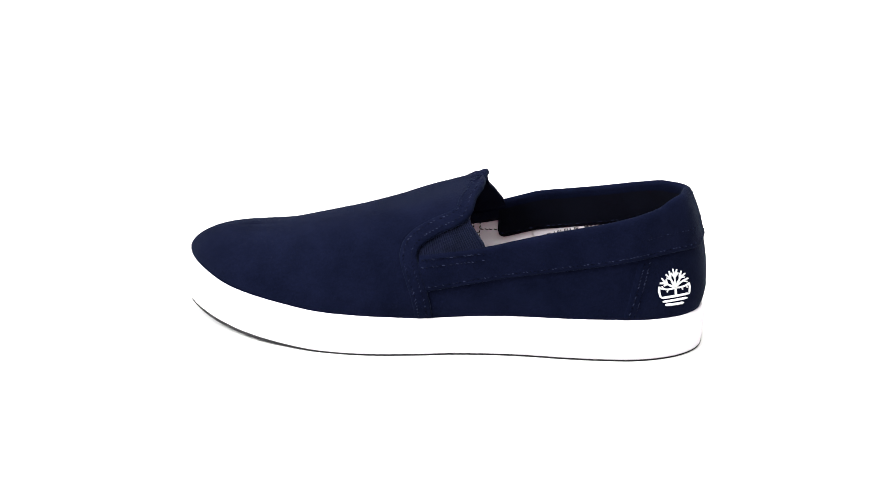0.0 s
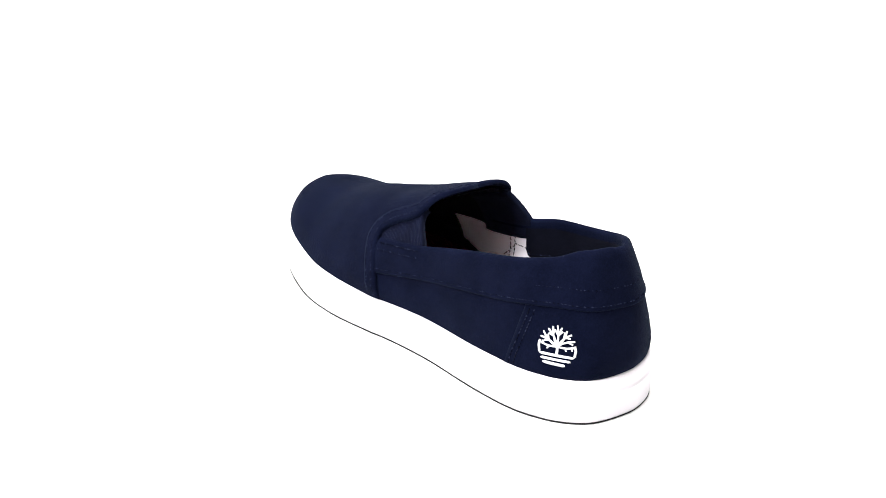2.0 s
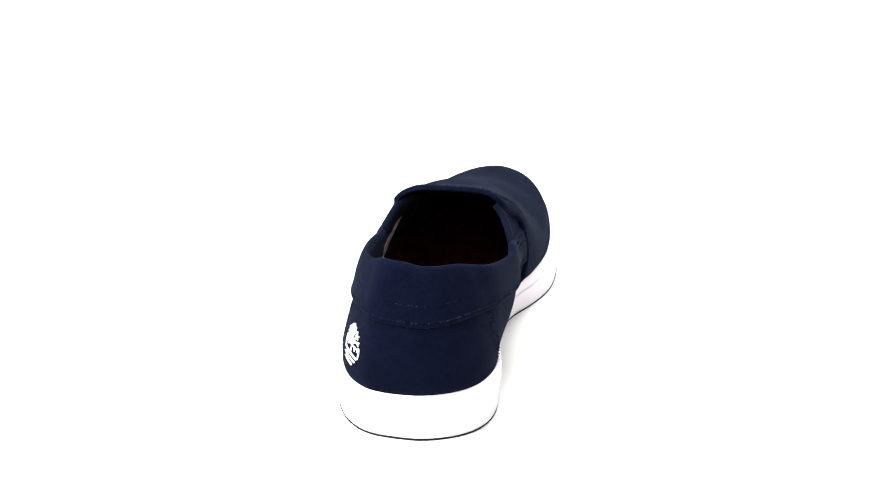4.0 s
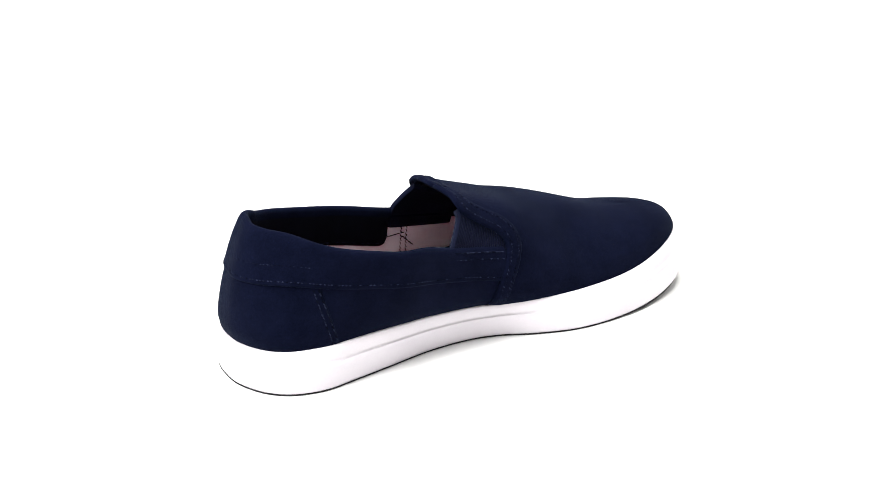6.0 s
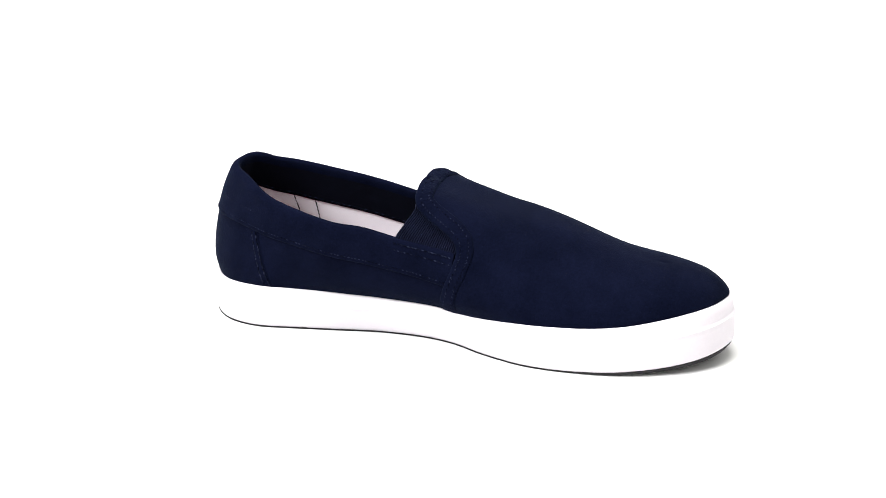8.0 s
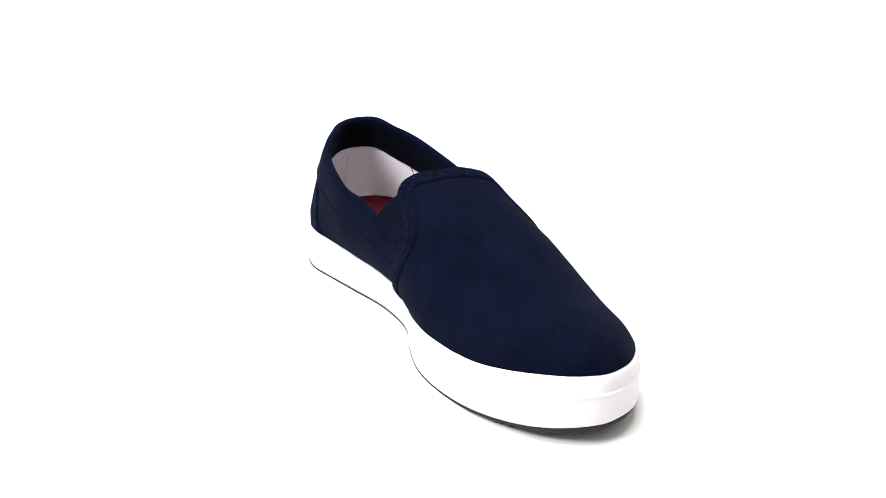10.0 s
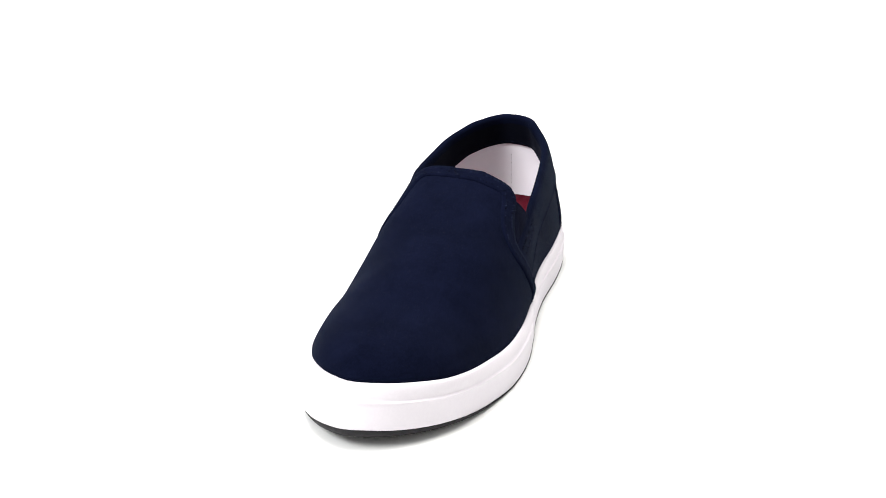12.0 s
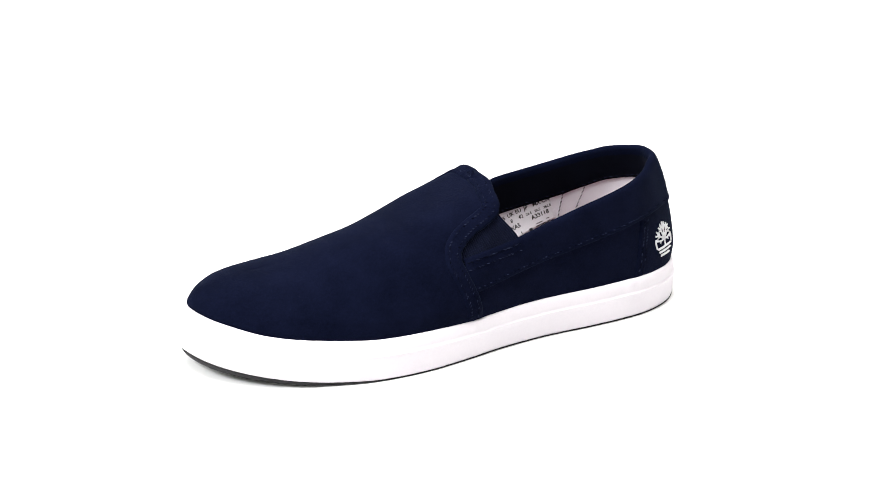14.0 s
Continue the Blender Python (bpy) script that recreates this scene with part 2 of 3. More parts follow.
# rear edge of the vamp on each side, as (x, z) from the sole to the tongue
EDGE = {1: [(8, 22), (9.5, 30), (11.5, 37), (15, 46), (17.5, 53), (16.5, 57), (12, 61), (5, 65), (-3, 68.5), (-9, 72), (-12, 76), (-13, 80)],
        -1: [(1.5, 20), (3, 28), (5.5, 36), (9.5, 46), (11.5, 54), (10, 59), (5, 63.5), (-3, 68), (-10, 72), (-15, 76), (-17, 80), (-17, 83)]}
TONGUE_X = -16.5


def edge_line(side, n=90):
    """The vamp's rear edge, unrolled: (x, length up the section)."""
    out = []
    for x, z in EDGE[side]:
        u = u_side(side, x)
        out.append((x, np.interp(float(k_at(u, z)), KS, unroll(u))))
    u = u_side(side, TONGUE_X)
    top = unroll(u)[-1]
    out.append((TONGUE_X + 0.5, out[-1][1] + (top - out[-1][1]) * 0.45))
    out.append((TONGUE_X, top))
    return rounded(out, n, 4)


def shifted(line, d):
    """The line moved d millimetres towards the toe side of it."""
    t = np.gradient(line, axis=0)
    t /= np.linalg.norm(t, axis=1)[:, None]
    nrm = np.stack([t[:, 1], -t[:, 0]], 1)
    out = line + nrm * d
    out[-1] = line[-1] + np.array([d, 0])
    return out


def on_side(side, line, off):
    """Points on the shoe for an unrolled line (x, length)."""
    pts = []
    off = np.broadcast_to(off, (len(line),))
    for (x, l), o in zip(line, off):
        u = float(u_side(side, x))
        pts.append(raised(np.array(u), np.array(k_from_length(u, l)), np.array(o)))
    return np.array(pts)


COLLAR = by_side([(-141, 86.71), (-133, 85.65), (-120, 81.26), (-108, 79.35), (-92, 76.3), (-76, 73.1), (-60, 70.06), (-45, 66.5), (-30, 62.5), (-20, 60), (17, 54), (60, 50)],
               [(-141, 86.58), (-133, 84.19), (-120, 82.34), (-108, 79.1), (-92, 74.66), (-76, 70.94), (-60, 67.77), (-45, 66.5), (-30, 62.5), (-20, 60), (17, 54), (60, 50)], 9)
STRIP = both([(-141, 58), (-120, 57.5), (-102, 55.5), (-60, 49), (-20, 42), (11, 36), (60, 30)], 10)


def around(x_right, x_left, n):
    """Places round the heel, from the inner side at x_right to the outer side at x_left."""
    return np.linspace(float(u_right(x_right)) - DN, float(u_left(x_left)), n)


# ---------------------------------------------------------------- stitching
def stitch_row(bm, pts, pitch=1.9, length=1.3, radius=0.42):
    """Thread stitches along a line of points (metres)."""
    pts = np.array(pts)
    s = np.concatenate([[0], np.cumsum(np.linalg.norm(np.diff(pts, axis=0), axis=1))]) * 1000
    count = int(s[-1] / pitch)
    for i in range(count):
        a0 = i * pitch + random.uniform(-0.25, 0.25)
        wide = radius * random.uniform(0.8, 1.15)
        ps = [np.array([np.interp(a0 + length * f, s, pts[:, c]) for c in range(3)]) for f in (0, 0.5, 1)]
        t = ps[2] - ps[0]
        t /= np.linalg.norm(t) + 1e-9
        h = np.cross(t, (0.31, 0.22, 0.93))
        h /= np.linalg.norm(h) + 1e-9
        v = np.cross(t, h)
        slant = h * random.uniform(0.00015, 0.00045)
        ps = [ps[0] - slant, ps[1], ps[2] + slant]
        rings = []
        for p, r in ((ps[0] - t * 0.0002, 0.35), (ps[0] + t * 0.0003, 1), (ps[1], 1.1), (ps[2] - t * 0.0003, 1), (ps[2] + t * 0.0002, 0.35)):
            rings.append([bm.verts.new(p + (h * math.cos(q) + v * math.sin(q)) * wide * r * 0.001) for q in (0, 1.571, 3.142, 4.712)])
        for r0, r1 in zip(rings, rings[1:]):
            for q in range(4):
                bm.faces.new((r0[q], r0[(q + 1) % 4], r1[(q + 1) % 4], r1[q]))
        bm.faces.new(rings[0])
        bm.faces.new(rings[-1])


def strip_of(pts_rows):
    return [[Vector(p) for p in r] for r in pts_rows]


# ---------------------------------------------------------------- the shoe
shoe = tagged(new("slip_on_shoe"), "navy blue slip-on shoe with white rubber sole and round tree embroidery", "shoe")


def build_sole():
    u = np.arange(0, DN, 2)
    base, inw, seam, low = OUT[u], INWARD[u], SEAM[u], SOLE_Z[u]
    h = seam - 0.7 - low
    lump = np.zeros(len(u))
    for place, tall, wide in ((float(u_left(8)), 1.3, 2.8), (float(u_right(2)), 1.1, 2.8), (float(u_left(-95)), 1.2, 2.4), (float(u_right(-96)), 1.1, 2.4), (float(u_left(12)), -0.4, 3), (float(u_left(-90)), -0.3, 3)):
        lump += tall * np.exp(-((u - place) * STEP / wide) ** 2)

    def ring(inset, z):
        p = base + inw * (inset - lump * np.clip((z - low) / h - 0.55, 0, 0.45) * 2.2 + (INSET[u] - 3.2) * np.clip((z - low) / h, 0, 1) ** 1.3)[:, None]
        return [Vector((p[i, 0] * 0.001, p[i, 1] * 0.001, z[i] * 0.001)) for i in range(len(u))]
    prof = [(2.2, 0.0), (0.5, 0.01), (0.25, 0.06), (0.15, 0.25), (0.0, 0.50), (0.0, 0.59), (-0.32, 0.61), (-0.36, 0.625), (0.1, 0.642), (0.62, 0.652), (0.6, 0.70),
            (0.75, 0.85), (1.2, 0.95), (1.7, 0.985), (2.4, 1.0), (4.2, 0.99), (4.4, 0.9), (4.4, 0.05)]
    bm = bmesh.new()
    skin(bm, [ring(o, low + h * f) for o, f in prof], close_u=True, close_v=True)
    bmesh.ops.recalc_face_normals(bm, faces=bm.faces[:])
    fox = part("sidewall", bm, RUBBER, shoe, "white rubber sidewall with a moulded groove")
    # dark tread under the sidewall, lifted at the toe
    bottom = smooth(np.clip(SOLE_Z - 0.9, 0, None) * 0.62, 8)[u]
    draw = np.interp(base[:, 0], [100, 135, 157], [0, 1.6, 2.6])
    rings = [ring(2.5, low + 0.6), ring(0.6, low + 0.05), ring(0.3 + 0.5 * draw, low * 0.5 + bottom * 0.5), ring(0.5 + draw, bottom + 0.15), ring(1.5 + draw, bottom), ring(12, bottom)]
    bm = bmesh.new()
    vs = skin(bm, rings, close_u=True)
    bm.faces.new(vs[-1])
    bm.faces.new(vs[0])
    bmesh.ops.recalc_face_normals(bm, faces=bm.faces[:])
    part("outsole", bm, OUTSOLE, shoe, "thin dark rubber outsole")
    # overlapping ends of the sidewall tape on the inner side
    bm = bmesh.new()
    rows = []
    for x in (-72.6, -72.2, -71.8):
        uu = float(u_right(x))
        b, i_, lo, se = at(OUT, np.array(uu)), at(INWARD, np.array(uu)), float(at(SOLE_Z, np.array(uu))), float(at(SEAM, np.array(uu)))
        rows.append([Vector(((b[0] - i_[0] * o) * 0.001, (b[1] - i_[1] * o) * 0.001, (lo + (se - lo) * f) * 0.001))
                     for o, f in ((-0.1, 0.12), (0.12 if x == -72.2 else -0.05, 0.3), (0.12 if x == -72.2 else -0.05, 0.5), (-0.1, 0.6))])
    skin(bm, rows)
    part("tape_joint", bm, RUBBER, fox)
    # insole
    bm = bmesh.new()
    rings = []
    for inset, dz in ((4.2, 1.5), (5.0, 3.0), (7, 3.2), (16, 2.2), (26, 2.0)):
        p = base + inw * inset
        lift = np.interp(base[:, 0], [-141, -60, 0, 60, 110, 154], [26, 24, 20, 13, 12, 17])
        rings.append([Vector((p[i, 0] * 0.001, p[i, 1] * 0.001, (lift[i] + dz) * 0.001)) for i in range(len(u))])
    vs = skin(bm, rings, close_u=True)
    for i in range(0, len(u) // 2 - 1):
        a, b = vs[-1][(i) % len(u)], vs[-1][(i + 1) % len(u)]
        c, d = vs[-1][(-i - 1) % len(u)], vs[-1][(-i) % len(u)]
        if len({a, b, c, d}) == 4:
            bm.faces.new((a, b, c, d))
        elif len({a, b, c, d}) == 3:
            bm.faces.new(list(dict.fromkeys((a, b, c, d))))
    bmesh.ops.recalc_face_normals(bm, faces=bm.faces[:])
    part("insole", bm, BURGUNDY, shoe, "burgundy woven fabric insole")


def build_vamp():
    cols = 150
    w = np.linspace(0, 1, 46)
    ks = np.sin(w * math.pi / 2)
    lines = {s: edge_line(s, 160) for s in (1, -1)}
    # edge place at each k
    ends = {}
    for s in (1, -1):
        kk = np.array([k_from_length(float(u_side(s, x)), l) for x, l in lines[s]])
        kk = np.maximum.accumulate(kk)
        kk[0], kk[-1] = 0, 1
        ends[s] = np.array([float(u_side(s, np.interp(k, kk, lines[s][:, 0]))) for k in ks])
    ks[0] = -0.07      # tucked behind the sidewall
    # columns that meet in pairs on the ridge
    f = np.linspace(0, 1, cols // 2)
    ul = ends[1][-1] + (TIP - ends[1][-1]) * f
    target = at(RIDGE_X, ul)
    span = np.linspace(0, 1, 600)
    back = at(RIDGE_X, ends[-1][-1] + (TIP - ends[-1][-1]) * span)
    g = np.interp(target, np.maximum.accumulate(back), span)
    g[0], g[-1] = 0, 1
    outer, inner, deep = [], [], []
    for j, k in enumerate(ks):
        left = ends[1][j] + (TIP - ends[1][j]) * f
        right = ends[-1][j] + (TIP - ends[-1][j]) * g
        u = np.concatenate([left, right[::-1][1:]])
        n_cols = len(u)
        s = np.linspace(0, 1, n_cols)
        cols = n_cols
        kv = np.full(cols, k)
        rim = np.minimum(np.minimum(s, 1 - s) * 60, 1)
        outer.append([Vector(p) for p in raised(u, kv, 1.2 + 1.2 * rim)])
        inner.append([Vector(p) for p in raised(u, kv, np.full(cols, 0.5))])
        v = TIP + (u - TIP) * 0.97
        if j == 0:
            skirt = raised(v, kv, np.full(cols, -3.2))
            skirt[:, 2] = 0.009
            deep.append([Vector(p) for p in skirt])
        deep.append([Vector(p) for p in raised(v, kv, np.full(cols, -1.4 if j else -2.6))])
    for grid in (outer, inner, deep):
        for i in range(len(grid[-1]) // 2):
            grid[-1][-1 - i] = grid[-1][i].copy()
    vamp = shell("vamp", outer, inner, NAVY, shoe, "smooth navy nubuck vamp and toe", top_rim=False)
    bm = bmesh.new()
    skin(bm, deep)
    part("vamp_lining", bm, NAVY_LINING, shoe, "dark lining inside the toe")
    # binding round the throat, one band on each side that meets on the tongue
    rows_o, rows_i = [], []
    for d, o in ((-0.6, 1.0), (-0.5, 2.6), (0.2, 3.3), (2.2, 3.45), (4.2, 3.2), (6.4, 3.45), (8.0, 3.2), (8.5, 2.5), (8.6, 1.8)):
        pucker = 0.2 * np.sin(np.arange(160) * 1.9 + d) * np.random.uniform(0.4, 1.2, 160) if 0 < d < 8.2 else 0.0
        pl = on_side(1, shifted(lines[1], d), o + pucker)
        pr = on_side(-1, shifted(lines[-1], d), o + pucker)
        rows_o.append([Vector(p) for p in pl[:-1]] + [Vector(p) for p in pr[::-1]])
    for d in (-0.6, -0.4, 0.2, 2.2, 4.2, 6.4, 8.0, 8.4, 8.5):
        pl = on_side(1, shifted(lines[1], d), 0.9)
        pr = on_side(-1, shifted(lines[-1], d), 0.9)
        rows_i.append([Vector(p) for p in pl[:-1]] + [Vector(p) for p in pr[::-1]])
    binding = shell("throat_binding", rows_o, rows_i, NAVY_EDGE, vamp, "stitched navy binding round the throat")
    bm = bmesh.new()
    for d, o in ((2.2, 3.2), (6.4, 3.2)):
        for s in (1, -1):
            line = shifted(lines[s], d)
            stitch_row(bm, on_side(s, line, o))
    tagged(part("stitching", bm, THREAD, binding, "navy thread stitches"), kind="stuff")
    # gores
    for s in (1, -1):
        shift = 0 if s > 0 else -6
        rows_o, rows_i = [], []
        n = 220
        for r in np.linspace(0, 1, 12):
            xl = -19.8 + shift + 8.0 * min(1.2, max(0.0, (r - 0.39) / 0.41))
            xs = np.linspace(xl, 25 + shift, n)
            u = np.array([float(u_side(s, x)) for x in xs])
            zc = at(COLLAR, u)
            z = (zc - 12) + r * (np.minimum(79, at(TOP_Z, u) - 4.5) - zc + 12)
            k = k_at(u, z)
            rib = np.abs(np.sin(np.linspace(0, math.pi * 35, n))) ** 0.8
            rows_o.append([Vector(p) for p in raised(u, k, 0.15 + 0.7 * rib)])
            rows_i.append([Vector(p) for p in raised(u, k, np.full(n, -2.7))])
        shell("elastic_gore", rows_o, rows_i, ELASTIC, shoe, "ribbed navy elastic side gore")


def build_quarter():
    n = 260
    u = around(24, 30, n)
    rows_o, rows_i = [], []
    for f in np.linspace(-0.04, 1, 20):
        z = at(SEAM, u) + f * (at(COLLAR, u) - 4 - at(SEAM, u))
        k = k_at(u, z)
        rows_o.append([Vector(p) for p in raised(u, k, np.full(n, 0.8))])
        rows_i.append([Vector(p) for p in raised(u, k, np.full(n, -0.8))])
    shell("quarter", rows_o, rows_i, NAVY, shoe, "navy nubuck side and heel quarter")
    # collar band: outside, rolled top and the dark facing inside
    u = around(9.5, 15.5, n)
    zs, zc = at(STRIP, u), at(COLLAR, u)
    rows = []
    for dz, o in ((0.9, 0.7), (0.0, 1.6), (0.25, 2.5), (1.2, 2.9), (2.3, 2.55), (4, 2.6)):
        rows.append([Vector(p) for p in raised(u, k_at(u, zs + dz), np.full(n, o))])
    for f in (0.35, 0.55, 0.75):
        rows.append([Vector(p) for p in raised(u, k_at(u, zs + 4 + (zc - zs - 8) * f), np.full(n, 2.2 + 0.5 * math.sin(f * 3.1)))])
    for dz, o in ((-4, 2.4), (-1.8, 2.0), (-0.5, 1.0), (0, -0.2), (-0.5, -1.5), (-1.8, -2.4), (-5, -2.9)):
        rows.append([Vector(p) for p in raised(u, k_at(u, zc + dz), np.full(n, o))])
    bm = bmesh.new()
    skin(bm, rows)
    band = part("collar_band", bm, NAVY_EDGE, shoe, "padded navy collar band with rolled edge")
    rows = []
    v = around(-22, -22, n)
    edge = np.minimum(np.arange(n), np.arange(n)[::-1]) * (v[1] - v[0]) * STEP
    zc2 = at(COLLAR, v)
    deep = np.interp(at(BASE, v)[:, 0], [-140, -125, -95, -22], [20, 22, 24.5, 24])
    corner = 5 * (1 - np.sqrt(np.clip(1 - np.clip(1 - edge / 5, 0, 1) ** 2, 0, 1)))
    deep = deep - corner
    for f, o in ((0.0, -2.85), (0.3, -3.3), (0.6, -3.4), (0.9, -3.4), (0.98, -3.1), (1.0, -2.6), (1.0, -1.0)):
        rows.append([Vector(p) for p in raised(v, k_at(v, zc2 - 4.6 - (deep - 4.6) * f), np.full(n, o))])
    bm = bmesh.new()
    skin(bm, rows)
    facing = part("collar_facing", bm, NAVY_LINING, shoe, "dark navy facing inside the collar")
    bm = bmesh.new()
    stitch_row(bm, raised(v, k_at(v, zc2 - deep + 2.2), np.full(n, -3.45)), 3.4, 2.2, 0.3)
    tagged(part("stitching", bm, THREAD, facing), kind="stuff")
    # band stitches
    bm = bmesh.new()
    stitch_row(bm, raised(u, k_at(u, zs + 2.3), np.full(n, 2.45)), 1.9, 1.35, 0.36)
    back = around(-108, -106, 120)
    stitch_row(bm, raised(back, k_at(back, at(STRIP, back) + 10), np.full(120, 2.35)), 1.9, 1.35, 0.34)
    for s in (1, -1):
        xs = np.linspace(8 if s < 0 else 14, -27 if s < 0 else -21, 60)
        uu = np.array([float(u_side(s, x)) for x in xs])
        for dz in (-3.0, -6.5):
            stitch_row(bm, raised(uu, k_at(uu, at(COLLAR, uu) + dz), np.full(60, 2.55)), 1.9, 1.35, 0.34)
    tagged(part("stitching", bm, THREAD, band), kind="stuff")
    # heel counter
    rows_o, rows_i = [], []
    n = 120
    for f in np.linspace(0, 1, 14):
        u = around(-96 - 9.5 * f, -94.5 - 8.5 * f, n)
        z = at(SEAM, u) - 1 + f * (at(STRIP, u) + 2 - at(SEAM, u) + 1)
        k = k_at(u, z)
        rim = np.minimum(np.minimum(np.arange(n), n - 1 - np.arange(n)) / 2, 1)
        rows_o.append([Vector(p) for p in raised(u, k, 0.9 + 0.8 * rim)])
        rows_i.append([Vector(p) for p in raised(u, k, np.full(n, 0.5))])
    counter = shell("heel_counter", rows_o, rows_i, NAVY, shoe, "navy heel counter panel")
    bm = bmesh.new()
    for s in (1, -1):
        for dx in (2.2, 5.2):
            f = np.linspace(0, 1, 40)
            xs = -95.2 - 9 * f - dx
            uu = np.array([float(u_side(s, x)) for x in xs])
            z = at(SEAM, uu) + f * (at(STRIP, uu) - at(SEAM, uu))
            stitch_row(bm, raised(uu, k_at(uu, z), np.full(40, 1.75)), 1.9, 1.35, 0.4)
    tagged(part("stitching", bm, THREAD, counter), kind="stuff")
    # white lining
    n = 240
    u = around(48, 48, n)
    rows = []
    below = np.interp(at(BASE, u)[:, 0], [-36, -28, 12, 24], [6, 12.5, 12.5, 9])
    for f in np.linspace(0, 1, 18):
        z = 10 + f * (np.minimum(at(COLLAR, u) - below, 66) - 10)
        k = np.maximum(k_at(u, z), 0)
        pts = raised(u, k, np.full(n, -2.0))
        pts[:, 2] = z * 0.001
        rows.append([Vector(p) for p in pts])
    bm = bmesh.new()
    skin(bm, rows)
    lining = part("lining", bm, CANVAS, shoe, "off-white canvas lining")
    bm = bmesh.new()
    for s in (1, -1):
        for x0, x1, z0, z1 in ((-6, -7, 26, 49), (-10, -11, 26, 49), (-10, 1, 40, 30), (-108, -98, 57, 26), (-94, -89, 56, 26)):
            f = np.linspace(0, 1, 30)
            uu = np.array([float(u_side(s, x0 + (x1 - x0) * q)) for q in f])
            stitch_row(bm, raised(uu, np.maximum(k_at(uu, z0 + (z1 - z0) * f), 0), np.full(30, -2.2)), 2.6, 2.0, 0.32)
        xs = np.linspace(-24, -8, 30)
        uu = np.array([float(u_side(s, x)) for x in xs])
        stitch_row(bm, raised(uu, k_at(uu, np.full(30, 42.0)), np.full(30, -2.2)), 2.6, 2.0, 0.32)
    f = np.linspace(0, 1, 30)
    uu = np.zeros(30)
    stitch_row(bm, raised(uu, k_at(uu, 22 + 38 * f), np.full(30, -2.15)), 3.0, 0.9, 0.16)
    tagged(part("stitching", bm, DARK_THREAD, lining, "dark thread stitches on the lining"), kind="stuff")


def build_emblem():
    """White embroidery on the outer side of the heel: a round tree of plain strokes."""
    d = np.linalg.norm(form(np.arange(0, DN // 3), np.full(DN // 3, 0.16)) - np.array([-121.5, 31, 37]), axis=1)
    u0 = float(d.argmin())

    def stroke(pts, wid):
        P = rounded(pts, len(pts) * 5, 2)
        t = np.gradient(P, axis=0)
        t /= np.linalg.norm(t, axis=1)[:, None] + 1e-9
        nr = np.stack([-t[:, 1], t[:, 0]], 1)
        rows = []
        taper = np.minimum(np.minimum(np.arange(len(P)), np.arange(len(P))[::-1]) / 1.5 + 0.45, 1)
        for q, o in ((-1, 1.5), (-0.9, 2.0), (0, 2.35), (0.9, 2.0), (1, 1.5)):
            R = P + nr * (q * wid * 0.5 * taper)[:, None]
            u = u0 - R[:, 0] * 1.07 / STEP
            z = 39.6 + R[:, 1] * 0.99
            rows.append([Vector(p) for p in raised(u, k_at(u, z), np.full(len(R), o))])
        return rows

    strokes = [("embroidery", [(0, -4.6), (0.15, -2.4), (0.2, -0.2)], 1.5)]
    strokes += [("side_arc", [(-9.7, 1.4), (-10.1, -1.2), (-9.2, -4.6)], 1.3), ("side_arc", [(9.4, 1.2), (10.0, -1.2), (9.2, -4.6)], 1.3)]
    strokes += [("ground_stripe", [(-9.2, -4.9), (0, -4.8), (9.0, -4.9)], 1.35), ("ground_stripe", [(-8.4, -7.0), (-2, -6.9), (7.4, -7.0)], 1.3),
                ("ground_stripe", [(-7.0, -8.9), (-2, -9.1), (4.6, -9.3)], 1.5)]
    # limbs as (angle, bend) from the top of the trunk, each with side twigs at (share of its length, angle off, length)
    limbs = [(5, -6, 9.7, ((0.45, -75, 1.7), (0.8, -80, 1.6))), (21, 8, 10.4, ((0.6, -38, 3.2),)), (40, 10, 10.4, ((0.5, 40, 3.2), (0.62, -42, 3.0))),
             (58, -9, 9.9, ((0.6, 34, 3.0),)), (76, 9, 9.8, ((0.55, -34, 3.4),)), (93, -6, 10.2, ((0.5, 33, 3.6),)), (108, 8, 9.9, ((0.6, -30, 3.0),)),
             (126, -10, 9.7, ((0.55, 38, 3.1),)), (143, 9, 10.4, ((0.5, -36, 3.0), (0.66, 40, 2.6))), (160, -8, 10.3, ((0.5, 36, 2.8),)), (175, 7, 9.7, ((0.45, 60, 1.8), (0.75, -55, 2.0)))]
    for angle, bend, reach, twigs in limbs:
        c, sn = math.cos(radians(angle)), math.sin(radians(angle))

        def along(f):
            side = 0.1 * bend * math.sin(math.pi * f)
            return (c * reach * f - sn * side, -0.4 + sn * (reach + 0.2 * sn) * f + c * side)
        strokes.append(("branch", [along(f) for f in (0.03, 0.3, 0.55, 0.8, 1.0)], 1.0))
        for share, off, length in twigs:
            p, a = along(share), radians(angle + off)
            strokes.append(("branch", [p, (p[0] + 0.5 * length * math.cos(a), p[1] + 0.5 * length * math.sin(a)), (p[0] + length * math.cos(a), p[1] + length * math.sin(a))], 0.9))
    holder = None
    for name, pts, wid in strokes:
        bm = bmesh.new()
        skin(bm, strip_of(stroke(pts, wid)))
        bmesh.ops.recalc_face_normals(bm, faces=bm.faces[:])
        ob = part(name, bm, WHITE_THREAD, holder or shoe)
        if holder is None:
            holder = tagged(ob, "round white embroidered tree of plain strokes")


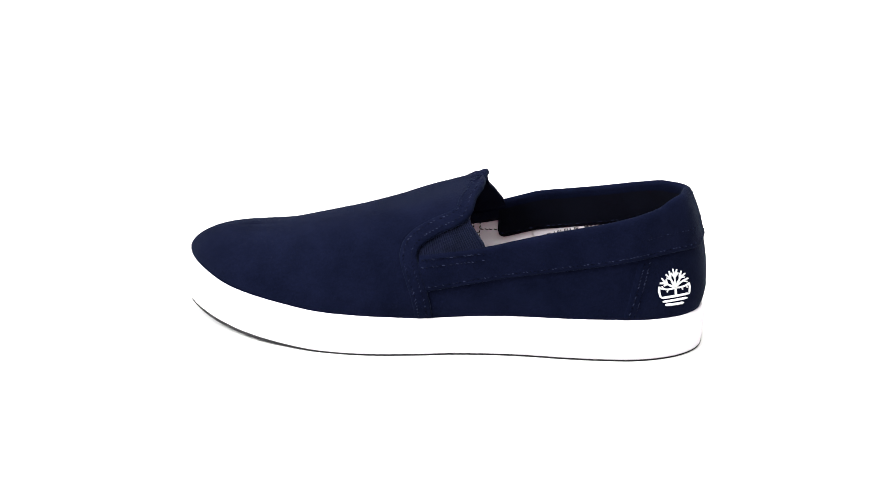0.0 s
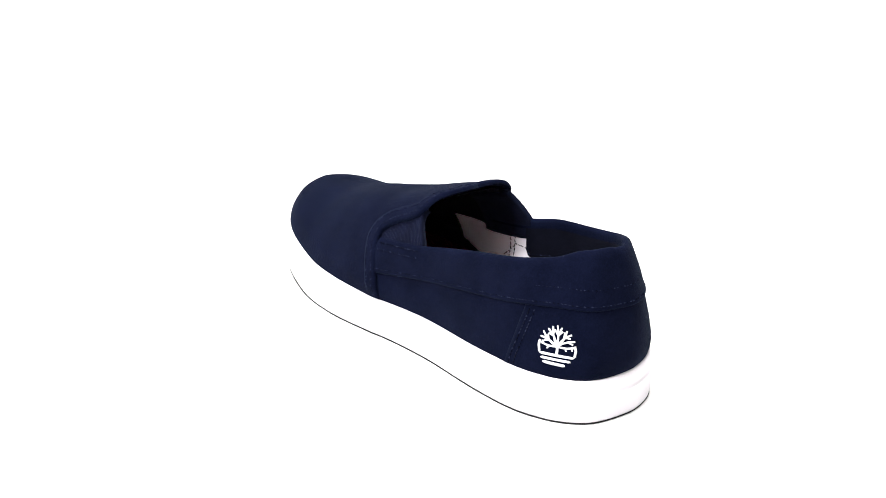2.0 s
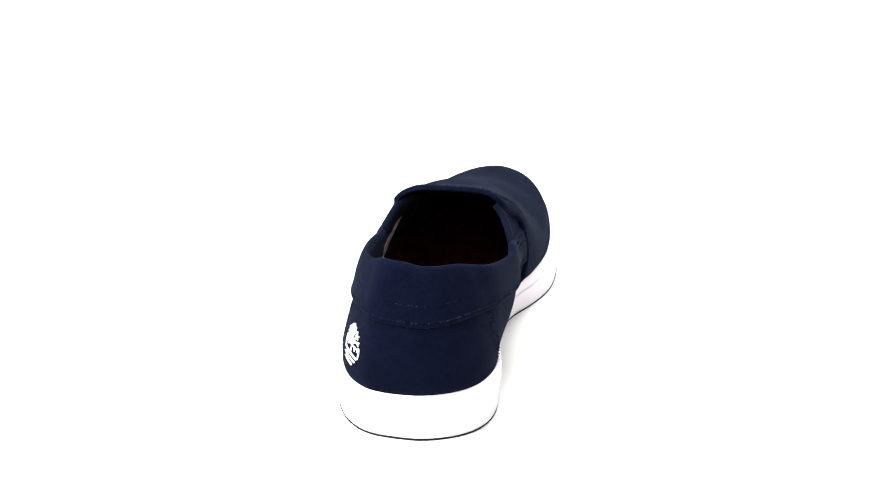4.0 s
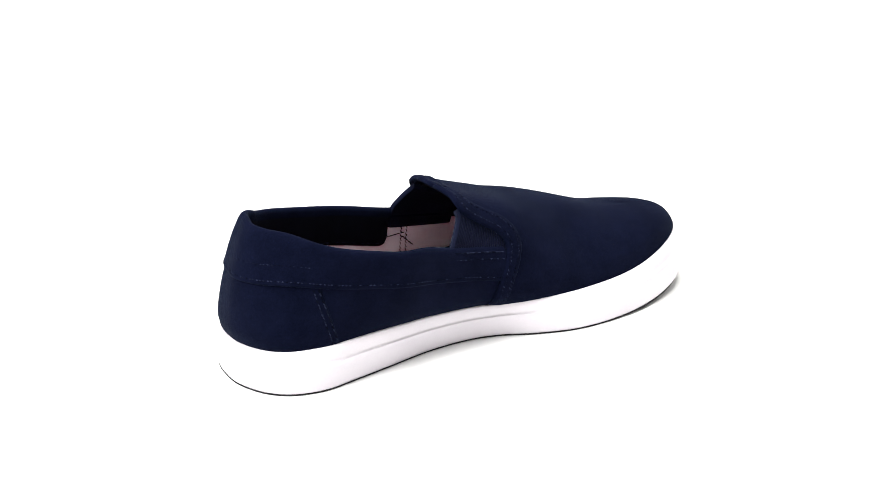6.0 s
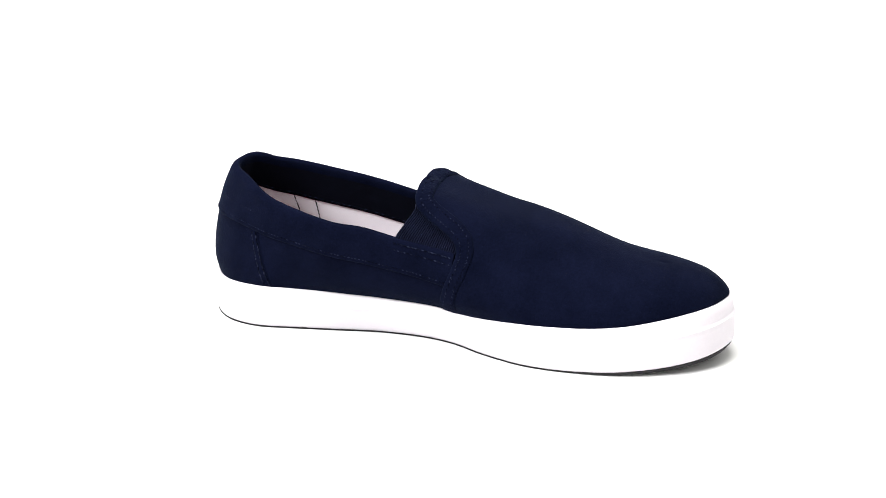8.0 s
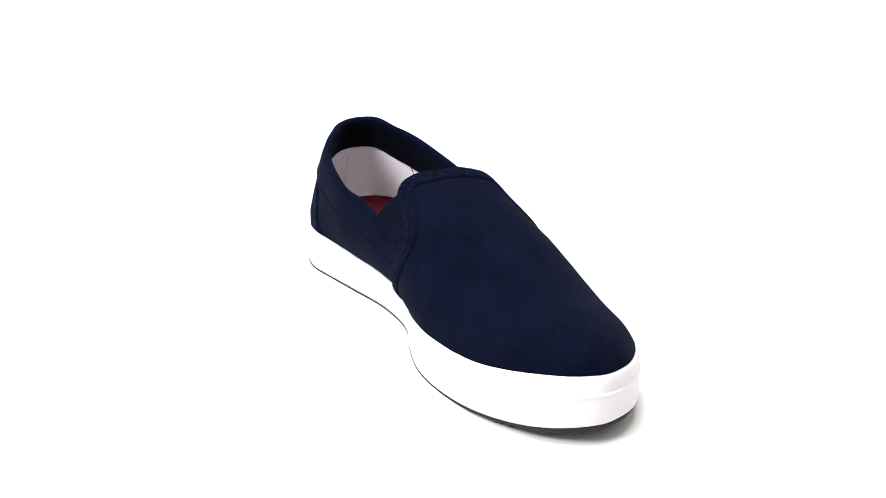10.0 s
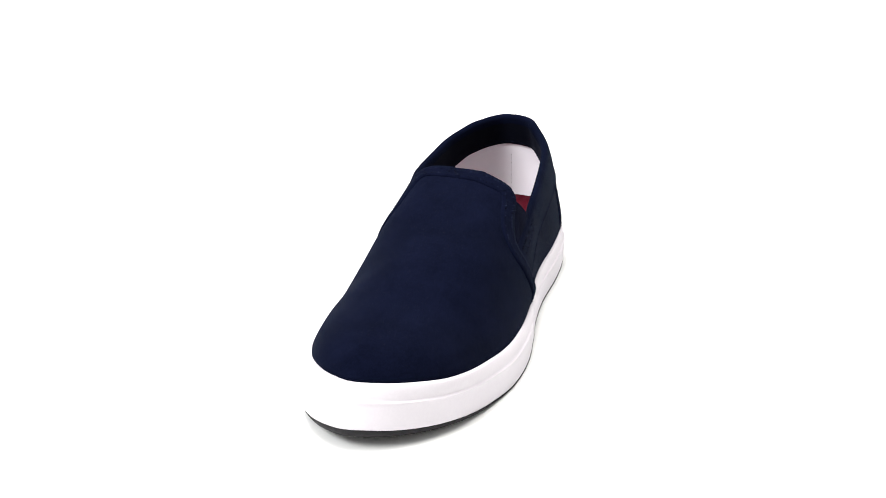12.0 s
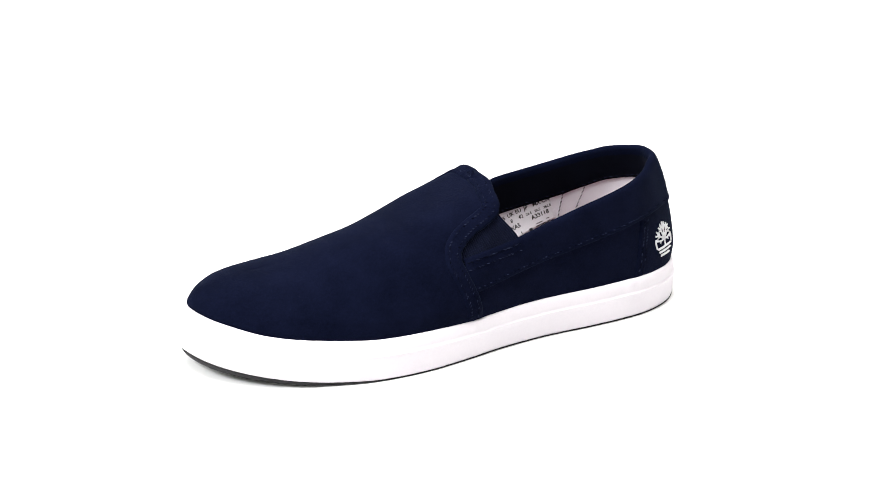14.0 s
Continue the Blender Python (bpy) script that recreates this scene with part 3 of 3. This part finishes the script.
def build_label():
    """Printed size label on the inner wall."""
    x0, z0, tilt = -50.0, 31.5, radians(17)

    def place(a, b, off):
        """Millimetres along and up the label, from its middle left."""
        x = x0 - a * math.cos(tilt) + b * math.sin(tilt)
        z = z0 + a * math.sin(tilt) + b * math.cos(tilt)
        u = np.array(float(u_right(x)))
        return Vector(raised(u, np.array(max(0.0, float(k_at(u, z)))), np.array(off)))

    aa, bb = np.linspace(-4, 38, 24), np.linspace(-9, 12, 12)
    outer = [[place(a, b, -2.45) for a in aa] for b in bb]
    inner = [[place(a, b, -2.1) for a in aa] for b in bb]
    label = shell("size_label", outer, inner, LABEL, shoe, "white printed size label on the lining")

    def words(text, a, b, size):
        cu = bpy.data.curves.new("print", "FONT")
        cu.body, cu.size, cu.resolution_u = text, size, 3
        cu.offset = 0.03 * size
        ob = bpy.data.objects.new("print", cu)
        scene.collection.objects.link(ob)
        bpy.context.view_layer.update()
        me = bpy.data.meshes.new_from_object(ob.evaluated_get(bpy.context.evaluated_depsgraph_get()))
        bpy.data.objects.remove(ob)
        for v in me.vertices:
            v.co = place(a + v.co.x, b + v.co.y, -2.56)
        me.materials.clear()
        me.materials.append(INK)
        me.name = "print"
        o = new("print", me)
        o.parent = label
        return o

    heads = ("US", "UK", "EU", "JP", "MX", "CN")
    sizes = ("8.5", "8", "42", "26.5", "26.5", "262.5")
    for i, (h, z) in enumerate(zip(heads, sizes)):
        a = 2.5 + i * 6.0
        words(h, a, 5.0, 3.5)
        words(z, a + (0.0 if len(z) > 2 else 0.9), 1.0, 3.2 if len(z) < 4 else 2.3)
    words("A1XA5", 3.0, -3.6, 3.8)
    words("A33118", 23.0, -2.9, 3.8)
    words("MENS", 28.5, -10.2, 3.0)

    def bar(a, b, w, h):
        bm = bmesh.new()
        skin(bm, [[place(a + w * i / 3, b + h * j, -2.56) for i in range(4)] for j in range(2)])
        part("print_mark", bm, INK, label)

    for a, b, w, h in ((11, -10.4, 6.0, 0.6), (11.5, -9.0, 4.0, 0.5), (12.5, -7.8, 0.6, 1.4), (18.2, -10.2, 2.6, 3.0), (23.5, -8.2, 7.0, 0.6), (24.5, -6.6, 4.6, 0.5), (32.0, -8.0, 2.0, 0.5), (32.0, -6.0, 2.0, 0.5)):
        bar(a, b, w, h)


# ---------------------------------------------------------------- the white table and sweep
def build_sweep():
    bm = bmesh.new()
    rows = []
    prof = [(-6, 0), (-2, 0), (1.6, 0)]
    prof += [(1.6 + 1.2 * math.sin(a), 1.2 - 1.2 * math.cos(a)) for a in np.linspace(0.12, math.pi / 2, 12)]
    prof += [(2.8, 4.0)]
    for y, z in prof:
        rows.append([Vector((x, y, z)) for x in (-8, -3, 0, 3, 8)])
    skin(bm, rows)
    me = bpy.data.meshes.new("ground")
    bm.to_mesh(me)
    bm.free()
    me.materials.append(SWEEP)
    for f in me.polygons:
        f.use_smooth = True
    tagged(new("ground", me), "seamless white studio sweep under and behind the shoe", "studio backdrop", kind="structure")


build_sweep()
build_sole()
build_quarter()
build_vamp()
build_emblem()
build_label()


def motions():
    rows = []
    for i in range(57):
        t = i * 0.25
        rows.append((t, pose(0, 0, 0, 0, 0, START + TURN * t)))
    walk(shoe, rows)


motions()
